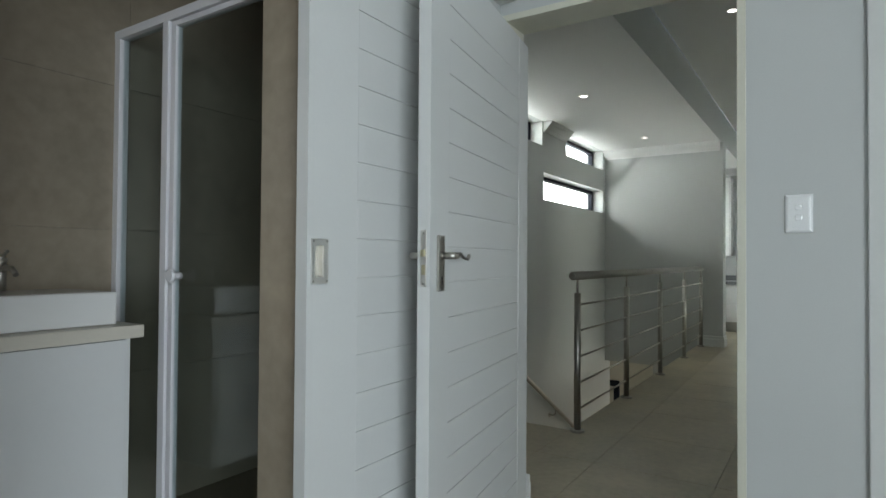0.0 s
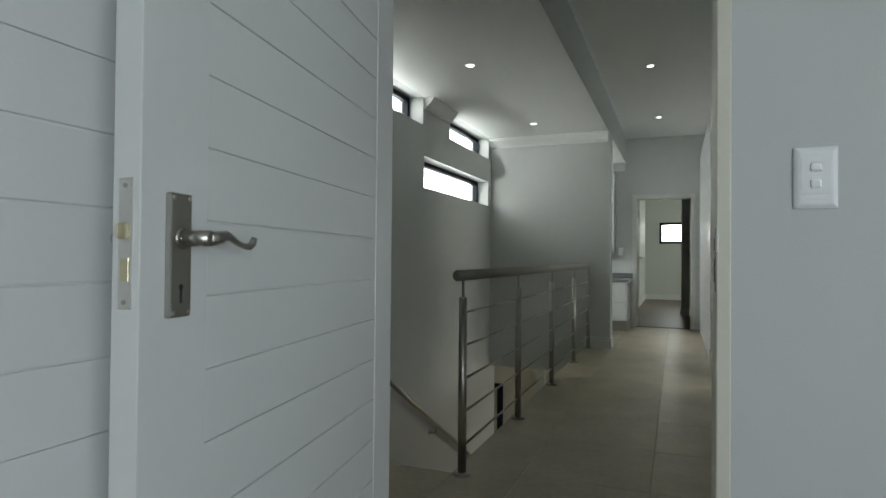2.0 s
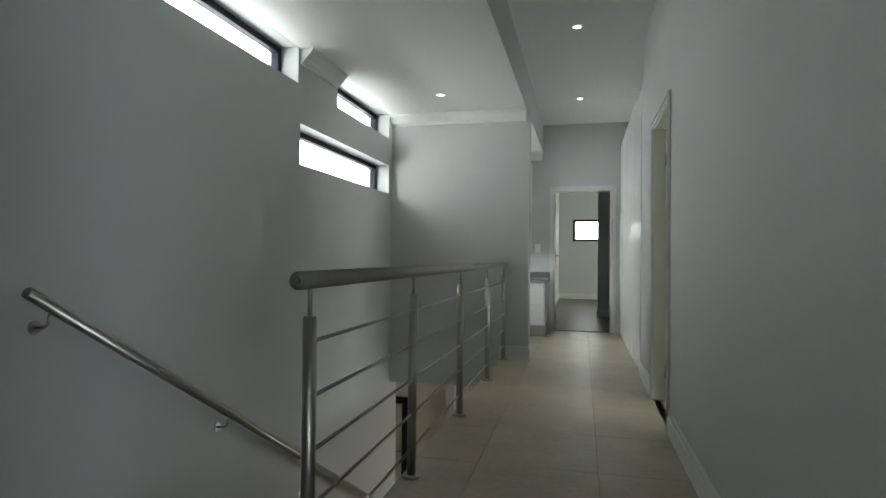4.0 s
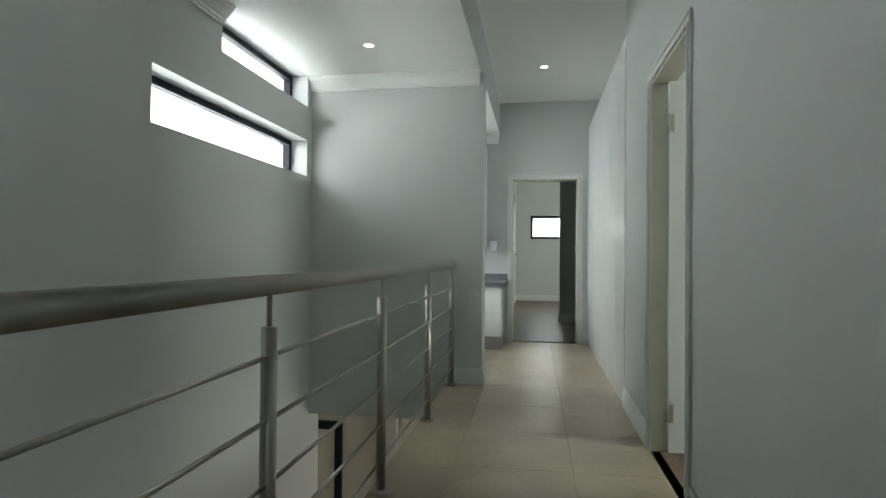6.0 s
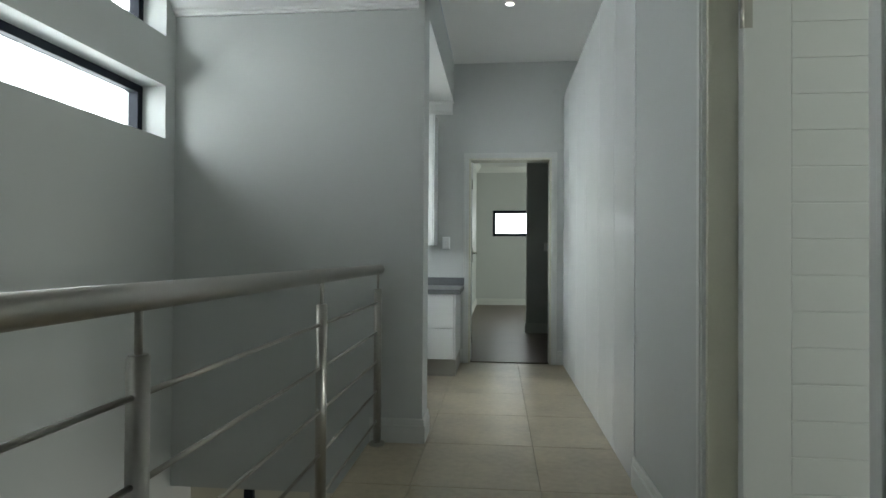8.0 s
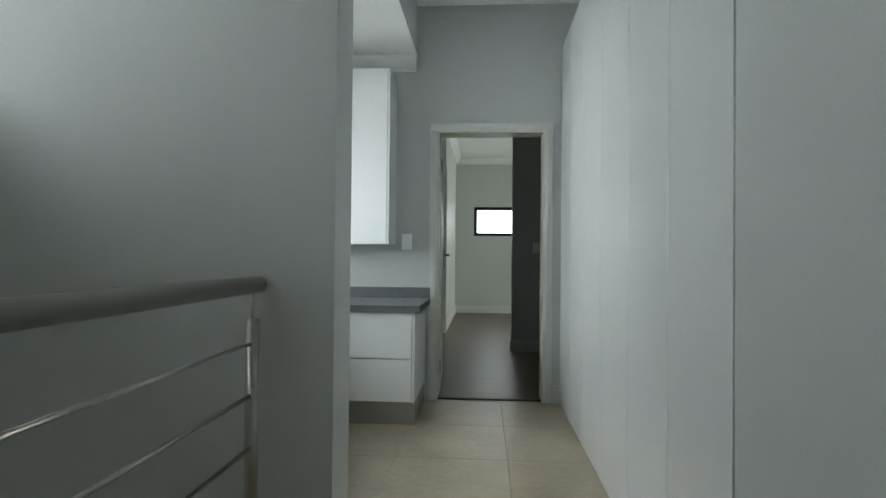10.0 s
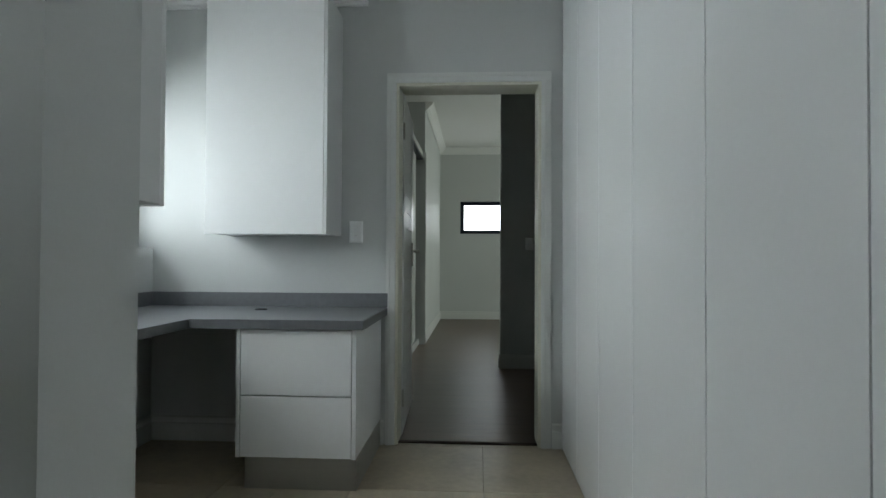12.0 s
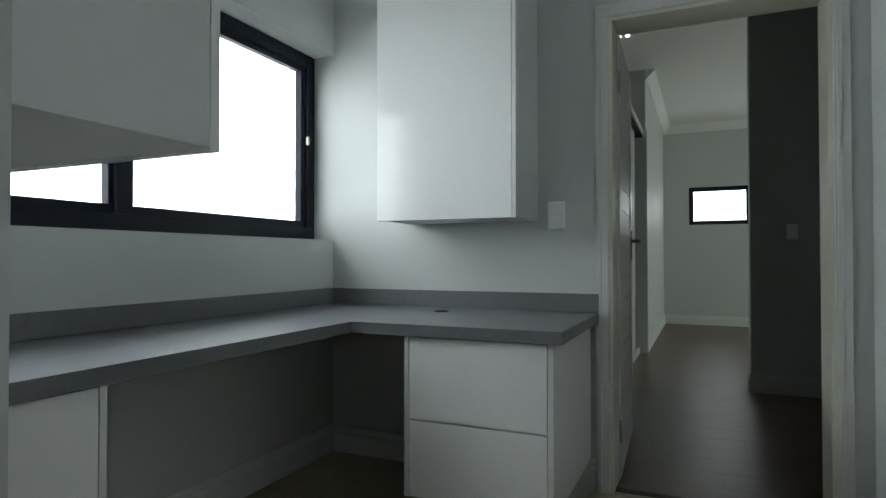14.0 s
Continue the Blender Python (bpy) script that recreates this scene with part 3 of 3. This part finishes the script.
# ---- wall switches ----
def switch(at, out, label, h=0.125, w=0.078, buttons=2):
    """A plate on a wall; out: the wall's outward direction in degrees."""
    ob = thing("light_switch", at, label, "light switch", turn=out)
    bm = bmesh.new()
    prof = [(0.0, 0.0), (0.0, 0.0035), (0.0015, 0.0060), (0.006, 0.0092), (0.0095, 0.0104), (0.0120, 0.0106)]
    rings = [[bm.verts.new((sx * (w / 2 - i), d, sz * (h / 2 - i))) for sx, sz in ((-1, -1), (1, -1), (1, 1), (-1, 1))] for i, d in prof]
    for p, q in zip(rings, rings[1:]):
        for k in range(4):
            bm.faces.new((p[k], p[(k + 1) % 4], q[(k + 1) % 4], q[k]))
    bm.faces.new(rings[0][::-1])
    bm.faces.new(rings[-1])
    part("plate", bm, PLASTIC, ob)
    part("cover", block(-w * 0.34, 0.010, -h * 0.27, w * 0.34, 0.0118, h * 0.33, 0.0008), PLASTIC, ob)
    part("label_recess", block(-w * 0.26, 0.010, -h * 0.36, w * 0.26, 0.0113, -h * 0.30, 0.0005), PLASTIC, ob)
    for k in range(buttons):
        z = (k - (buttons - 1) / 2) * 0.034 + 0.004
        part("rocker", block(-0.0105, 0.0100, z - 0.0095, 0.0105, 0.0160, z + 0.0095, 0.0048), PLASTIC, ob)


switch((-0.068, 2.23, 1.245), 180, "white two-rocker switch on the bedroom wall")
switch((-1.16, 10.63, 1.195), 180, "white wall switch above the desk end", 0.125, 0.078)
switch((0.03, 13.0, 1.195), 180, "white switch on the wall stub", 0.115, 0.075)


# ---- downlights ----
def downlight(x, y, z):
    ob = thing("downlight", (x, y, z), "small round recessed downlight with white rim, lit", "downlight", "ceiling downlights")
    bm = bmesh.new()
    prof = [(0.030, -0.001), (0.033, -0.007), (0.042, -0.007), (0.046, -0.001)]
    n = 28
    rings = [[bm.verts.new((r * math.cos(k * math.tau / n), r * math.sin(k * math.tau / n), h)) for k in range(n)] for r, h in prof]
    for a, b in zip(rings, rings[1:]):
        for k in range(n):
            bm.faces.new((a[k], a[(k + 1) % n], b[(k + 1) % n], b[k])).smooth = True
    part("rim", bm, PLASTIC, ob)
    part("lens", rod((0, 0, -0.001), (0, 0, -0.006), 0.031, 24), LAMP, ob, "glowing lens")


for x, y, z in ((-1.85, 5.20, LOW), (-1.84, 7.35, LOW), (-0.575, 6.97, HIGH), (-0.56, 9.25, HIGH), (-1.84, 3.1, LOW), (-0.58, 4.9, HIGH), (-0.58, 2.9, HIGH)):
    downlight(x, y, z)

# ---- stair rail ----
RX = -1.315
rail_thing = thing("balustrade", (RX, 3.59, 0), "brushed stainless steel balustrade with five thin rails", "balustrade")
posts = [0.0, 1.10, 2.235, 3.39, 4.45]
bm = rod((0, -0.09, 0.988), (0, 4.508, 0.988), 0.0275, 28, bevel=0.012)
part("handrail", bm, STEEL, rail_thing, "thick round brushed steel handrail")
for y in posts:
    post = part("post", rod((0, y, 0.012), (0, y, 0.88), 0.0215, 22, bevel=0.003), STEEL, rail_thing)
    part("spindle", rod((0, y, 0.875), (0, y, 0.97), 0.0075, 12), STEEL, post)
    part("base_flange", rod((0, y, 0.0), (0, y, 0.014), 0.046, 26, bevel=0.004), STEEL, post)
for k in range(5):
    z = 0.138 + k * 0.166
    for a, b in zip(posts, posts[1:]):
        part("cross_rail", rod((0, a + 0.015, z), (0, b - 0.015, z), 0.0065, 12), STEEL, rail_thing)

# wall rail over the flight
wall_rail = thing("wall_handrail", (W_IN, 0, 0), "round steel handrail on brackets along the stair wall", "handrail")


def slope(y):
    return 0.442 - 0.603 * (y - 4.49)


part("rail", rod((0.075, 3.70, slope(3.70)), (0.075, 7.6, slope(7.6)), 0.023, 20, bevel=0.006), STEEL, wall_rail)
for y in (3.80, 4.97, 6.14, 7.31):
    br = part("bracket", add_tube(bmesh.new(), [(0.0, y, slope(y) - 0.085), (0.045, y, slope(y) - 0.085), (0.068, y, slope(y) - 0.07), (0.075, y, slope(y) - 0.02)], 0.006), STEEL, wall_rail)
    part("rose", rod((0.0, y, slope(y) - 0.085), (0.006, y, slope(y) - 0.085), 0.027, 18), STEEL, br)

# flight of stairs
stairs = thing("staircase", (0, 3.60, 0), "beige tiled straight flight going down", "stairs", kind="structure")
for k in range(15):
    part("step", block(W_IN + 0.002, k * 0.285, -2.94, -1.432, (k + 1) * 0.285 - 0.002, -0.184 * (k + 1), 0.004), TILE, stairs)

# front door in the hall below
front = thing("front_door", (-3.09, 10.44, -2.95), "pale narrow door panel in a black metal frame, lower hall", "door")
part("frame_stile", block(-0.045, -0.06, 0, 0.045, 0.0, 1.90, 0.004), BLACK, front)
part("frame_head", block(-0.30, -0.06, 1.80, -0.045, 0.0, 1.90, 0.004), BLACK, front)
part("leaf", block(-0.295, -0.035, 0.005, -0.046, -0.005, 1.80, 0.003), CREAM_WALL, front)
part("pull_handle", add_tube(bmesh.new(), [(-0.05, -0.06, 1.10), (-0.08, -0.10, 1.105), (-0.14, -0.115, 1.10), (-0.19, -0.11, 1.07), (-0.20, -0.11, 1.05)], 0.012), STEEL, front, "curved silver handle")

structure("wall_hall_pilaster", block(-2.45, 10.33, -2.95, -2.32, 10.45, -0.321, 0.003), PAINT, "grey painted pilaster on the hall wall", "wall")
hall_door = thing("hall_door", (-2.27, 10.44, -2.95), "beige panelled door in the lower hall", "door")
part("leaf", block(0.0, -0.04, 0.005, 0.80, -0.003, 2.3, 0.004), VANITY_TOP, hall_door)
for dx in (0.0, 0.15, 0.30, 0.45, 0.60):
    part("panel", block(dx + 0.02, -0.052, 0.12, dx + 0.13, -0.041, 2.18, 0.004), VANITY_TOP, hall_door)

# ---- nook: desk, drawers, wall cabinets ----
top = thing("desk_top", (0, 0, 0), "dark grey stone L-shaped desk top with upstand", "worktop")
bm = bmesh.new()
outline = [(N_IN, 8.335), (-1.765, 8.335), (-1.765, 9.90), (-0.975, 9.90), (-0.975, 10.626), (N_IN, 10.626)]
low = [bm.verts.new((x, y, 0.728)) for x, y in outline]
up = [bm.verts.new((x, y, 0.770)) for x, y in outline]
bm.faces.new(low[::-1])
bm.faces.new(up)
for k in range(6):
    bm.faces.new((low[k], low[(k + 1) % 6], up[(k + 1) % 6], up[k]))
bmesh.ops.bevel(bm, geom=[e for e in bm.edges if all(v in up for v in e.verts)], offset=0.003, segments=2, affect="EDGES")
part("slab", bm, QUARTZ, top)
part("upstand", block(N_IN + 0.001, 10.606, 0.771, -0.975, 10.627, 0.850, 0.002), QUARTZ, top)
part("upstand", block(N_IN + 0.001, 8.336, 0.771, N_IN + 0.020, 10.605, 0.850, 0.002), QUARTZ, top)
part("cable_cap", rod((-1.62, 10.40, 0.7695), (-1.62, 10.40, 0.775), 0.032, 22, bevel=0.002), DARK, top, "dark round cable cap")


def drawer_unit(at, turn, w, d, label):
    """Two drawers on a plinth; the front faces -y before the turn."""
    ob = thing("drawer_unit", at, label, "drawers", "desk drawer units", turn=turn)
    part("side_panel", block(0, 0.0, 0.15, 0.018, d, 0.726, 0.001), SIDE, ob)
    part("side_panel", block(w - 0.018, 0.0, 0.15, w, d, 0.726, 0.001), SIDE, ob)
    part("back", block(0.018, d - 0.016, 0.15, w - 0.018, d, 0.726), SIDE, ob)
    part("bottom", block(0.018, 0.02, 0.15, w - 0.018, d - 0.016, 0.168), SIDE, ob)
    part("drawer_front", block(0.021, 0.0, 0.153, w - 0.021, 0.019, 0.424, 0.0015), CABINET, ob)
    part("drawer_front", block(0.021, 0.0, 0.430, w - 0.021, 0.019, 0.722, 0.0015), CABINET, ob)
    part("plinth", block(0.03, 0.035, 0, w - 0.002, d, 0.149), PLINTH, ob, "brushed metal plinth")
    return ob


drawer_unit((-1.555, 9.925, 0.0), 0, 0.545, 0.68, "white gloss two-drawer unit under the desk end")
drawer_unit((-1.785, 8.36, 0.0), 90, 0.58, 0.56, "white gloss two-drawer unit under the window desk")


def wall_cabinet(at, turn, w, d, h, label):
    ob = thing("wall_cabinet", at, label, "cabinet", "wall cabinets", turn=turn)
    part("carcass", block(0, 0.021, 0, w, d, h, 0.0015), SIDE, ob)
    part("door", block(0.001, 0, -0.004, w - 0.018, 0.019, h - 0.012, 0.0015), CABINET, ob)
    part("end_panel", block(w - 0.016, 0.0, -0.004, w, 0.019, h, 0.001), SIDE, ob)
    return ob


wall_cabinet((-1.885, 10.29, 1.172), 0, 0.64, 0.338, 1.25, "white gloss wall cabinet beside the end doorway")
wall_cabinet((-1.235, 8.72, 1.172), 180, 0.64, 0.388, 1.25, "white gloss wall cabinet on the nook's near wall")

# ---- tall cupboards ----
edges = [7.6002, 8.08, 8.59, 9.16, 9.66, 10.15, 10.622]
for a, b in zip(edges, edges[1:]):
    w = b - a
    cup = thing("tall_cupboard", (0, a, 0), "tall plain white cupboard with a full-height door", "cupboard", "tall corridor cupboards")
    part("carcass", block(0.0205, 0.0003, 0.0, 0.65, w - 0.0003, 2.655), SIDE, cup)
    part("door", block(0.0, 0.002, 0.002, 0.020, w - 0.002, 2.66, 0.0018), CUPBOARD, cup)

# ---- far bedroom: wardrobe ----
ward = thing("wardrobe", (-1.84, 12.6, 0), "built-in white wardrobe with a sliding door ajar", "wardrobe")
part("side_panel", block(0.0, 1.90, 0, 0.74, 1.94, 2.36, 0.003), CUPBOARD, ward)
part("side_panel", block(0.0, 0.0, 0, 0.70, 0.04, 2.36, 0.003), CUPBOARD, ward)
part("head", block(0.0, 0.04, 2.30, 0.70, 1.90, 2.36, 0.003), CUPBOARD, ward)
part("base", block(0.0, 0.04, 0, 0.66, 1.90, 0.08, 0.003), CUPBOARD, ward)
part("back", block(0.0, 0.04, 0.08, 0.02, 1.90, 2.30), SIDE, ward)
part("door", block(0.62, 0.05, 0.085, 0.645, 1.62, 2.295, 0.002), CUPBOARD, ward)
part("track", block(0.60, 0.04, 2.27, 0.70, 1.90, 2.30), BLACK, ward)

spots = thing("ceiling_spotlight", (-1.19, 13.31, HIGH), "small twin ceiling spotlight, lit", "spotlight")
part("plate", block(-0.09, -0.03, -0.014, 0.09, 0.03, 0.0, 0.003), PLASTIC, spots)
for dx in (-0.035, 0.035):
    part("lamp_head", rod((dx, 0, -0.014), (dx, 0, -0.075), 0.018, 18), LAMP, spots, "glowing lamp head")

# ---- bathroom ----
slab("wall_bath_back", "x", -2.66, -2.48, -1.0, 2.23, 0, HIGH, BATH_GROUT, "taupe tiled bathroom wall", [(-0.75, 0.15, 1.2, 2.0)])
structure("floor_bath", block(-2.48, -1.0, -0.003, -1.34, 2.23, 0.001), BATH_TILE, "taupe tiled bathroom floor", "floor")
slab("wall_bath_near", "y", -1.0, -0.85, -2.48, -1.335, 0, HIGH, BATH_TILE, "taupe tiled bathroom wall")

structure("wall_tile_reveal", block(-1.345, 1.110, 0, -1.166, 1.119, 2.10, 0.002), BATH_TILE, "taupe tiled edge of the bathroom opening", "wall")
structure("wall_tile_shower_side", block(-1.345, 1.12, 0, -1.336, 2.229, 2.7), BATH_TILE, "taupe tiled shower wall", "wall")
structure("wall_tile_shower_end", block(-2.479, 2.215, 0, -1.346, 2.229, 2.7), BATH_TILE, "taupe tiled shower wall", "wall")
bath_back = bpy.data.objects["wall_bath_back"]
for k in range(3):
    for n in range(5):
        y0, y1, z0, z1 = 0.152 + 0.595 * (k - 0) - 0.0, min(2.21, 0.152 + 0.595 * (k + 1)), 0.6 * n, min(3.03, 0.6 * (n + 1))
        if k == 2:
            y1 = 2.21
        part("tile", block(-2.481, y0 + 0.0006, z0 + 0.0006, -2.472, y1 - 0.0006, z1 - 0.0006, 0.0006), BATH_TILE, bath_back)

shower = thing("shower_screen", (0, 1.30, 0), "white framed clear glass shower enclosure", "shower screen")
part("wall_channel", block(-2.478, -0.02, 0.02, -2.435, 0.02, 1.99, 0.003), ALU_WHITE, shower)
part("head_rail", block(-2.478, -0.022, 1.99, -1.36, 0.022, 2.025, 0.003), ALU_WHITE, shower)
part("sill_rail", block(-2.478, -0.022, 0.001, -1.36, 0.022, 0.03, 0.003), ALU_WHITE, shower)
part("mullion", block(-2.125, -0.022, 0.03, -2.085, 0.022, 1.99, 0.003), ALU_WHITE, shower)
part("fixed_glass", block(-2.435, -0.003, 0.03, -2.125, 0.003, 1.99), SHOWER_GLASS, shower)
leaf = part("door_leaf", block(-2.05, -0.003, 0.05, -1.40, 0.003, 1.965), SHOWER_GLASS, shower)
part("leaf_stile", block(-2.08, -0.014, 0.04, -2.05, 0.014, 1.985, 0.003), ALU_WHITE, leaf)
part("leaf_stile", block(-1.40, -0.014, 0.04, -1.375, 0.014, 1.985, 0.003), ALU_WHITE, leaf)
part("leaf_rail", block(-2.05, -0.014, 1.965, -1.40, 0.014, 1.985, 0.002), ALU_WHITE, leaf)
knob = rod((-2.015, -0.003, 1.02), (-2.015, -0.035, 1.02), 0.013, 16)
add_rod(knob, (-2.015, -0.035, 1.02), (-2.015, -0.052, 1.02), 0.026, 20, bevel=0.004)
part("knob", knob, ALU_WHITE, leaf, "white round shower knob")

vanity = thing("vanity", (-2.478, 0.0, 0), "wall-hung white vanity with a pale stone top", "vanity")
part("body", block(0.0, -0.30, 0.24, 0.415, 1.115, 0.803, 0.002), CUPBOARD, vanity)
part("end_panel", block(0.0, 1.116, 0.24, 0.425, 1.132, 0.803, 0.001), CUPBOARD, vanity)
for a, b in ((-0.298, 0.40), (0.404, 1.113)):
    part("drawer_front", block(0.416, a, 0.243, 0.434, b, 0.80, 0.0015), CUPBOARD, vanity)
part("stone_top", block(0.0, -0.32, 0.805, 0.455, 1.165, 0.850, 0.003), VANITY_TOP, vanity, "pale stone top")
basin = thing("basin", (-2.46, 0.485, 0.851), "white rectangular counter basin on the vanity", "basin")
bm = block(0.0, 0.0, 0.0, 0.37, 0.62, 0.115, 0.008)
part("bowl", bm, CERAMIC, basin)
part("hollow", block(0.03, 0.03, 0.112, 0.34, 0.59, 0.1156, 0.0), CERAMIC, basin)
tap = thing("tap", (-2.40, 0.865, 0.966), "small chrome mixer tap on the basin", "tap")
bm = rod((0, 0, 0), (0, 0, 0.10), 0.016, 18)
add_rod(bm, (0, 0, 0.10), (0, 0, 0.118), 0.019, 18, bevel=0.003)
part("body", bm, NICKEL, tap)
part("spout", add_tube(bmesh.new(), [(0, 0, 0.07), (0.04, 0, 0.085), (0.09, 0, 0.08), (0.12, 0, 0.06)], 0.009), NICKEL, tap)
part("handle", rod((0, 0, 0.118), (0.05, 0.0, 0.14), 0.006, 12), NICKEL, tap)


# ---- pieces of floors and walls ----
def piece_mesh(name, sx, sy, sz, mat, ease):
    bm = block(0, 0, 0, sx, sy, sz)
    bmesh.ops.bevel(bm, geom=[e for e in bm.edges if all(v.co.z > sz / 2 for v in e.verts)], offset=ease, segments=1, affect="EDGES")
    me = bpy.data.meshes.new(name)
    bm.to_mesh(me)
    bm.free()
    me.materials.append(mat)
    return me


shared = {}


def lay(name, mat, parent, x0, x1, y0, y1, w, l, ox, oy, z, thick, joint, shift=0.0, ease=0.0012, across=False):
    """Pieces w by l over a rectangle, cut at its edges; ox, oy: a joint's place; shift: how far each column is moved on; across: x and y change places."""
    i0, i1 = math.floor((x0 - ox) / w), math.ceil((x1 - ox) / w)
    for i in range(i0, i1):
        off = oy + (shift * i) % l
        for j in range(math.floor((y0 - off) / l), math.ceil((y1 - off) / l)):
            a0, a1 = max(x0, ox + i * w + joint / 2), min(x1, ox + (i + 1) * w - joint / 2)
            b0, b1 = max(y0, off + j * l + joint / 2), min(y1, off + (j + 1) * l - joint / 2)
            if a1 - a0 < 0.01 or b1 - b0 < 0.01:
                continue
            sx, sy = (b1 - b0, a1 - a0) if across else (a1 - a0, b1 - b0)
            key = (name, mat.name, round(sx, 4), round(sy, 4))
            if key not in shared:
                shared[key] = piece_mesh(name, sx, sy, thick, mat, ease)
            ob = new(name, shared[key])
            ob.parent = parent
            ob.location = (b0, a0, z - thick) if across else (a0, b0, z - thick)


FLOOR = bpy.data.objects["floor"]
TY, TL = 7.48, 0.627
lay("tile", TILE, FLOOR, -1.37, 0.06, 2.25, 10.69, 0.6, TL, -0.44, TY, 0.0, 0.0105, 0.0022)
lay("tile", TILE, bpy.data.objects["floor_landing"], W_IN, -1.372, 2.40, 3.60, 0.6, TL, -0.44, TY, 0.0, 0.0105, 0.0022)
lay("tile", TILE, bpy.data.objects["floor_nook"], N_IN, -1.372, 8.33, 10.63, 0.6, TL, -0.44, TY, 0.0, 0.0105, 0.0022)
structure("threshold_strip", block(0.050, 5.88, 0.0, 0.118, 6.63, 0.005, 0.001), THRESHOLD, "brown timber threshold strip", "threshold")
structure("threshold_strip", block(-0.945, 10.66, 0.0, -0.105, 10.70, 0.005, 0.001), WOOD_GAP, "dark metal threshold strip", "threshold")
lay("plank", WOOD, bpy.data.objects["floor_far_room"], 10.70, 17.6, -1.84, 2.2, 0.19, 1.3, 10.70, -0.95, 0.0, 0.009, 0.0008, 0.47, 0.0004, True)
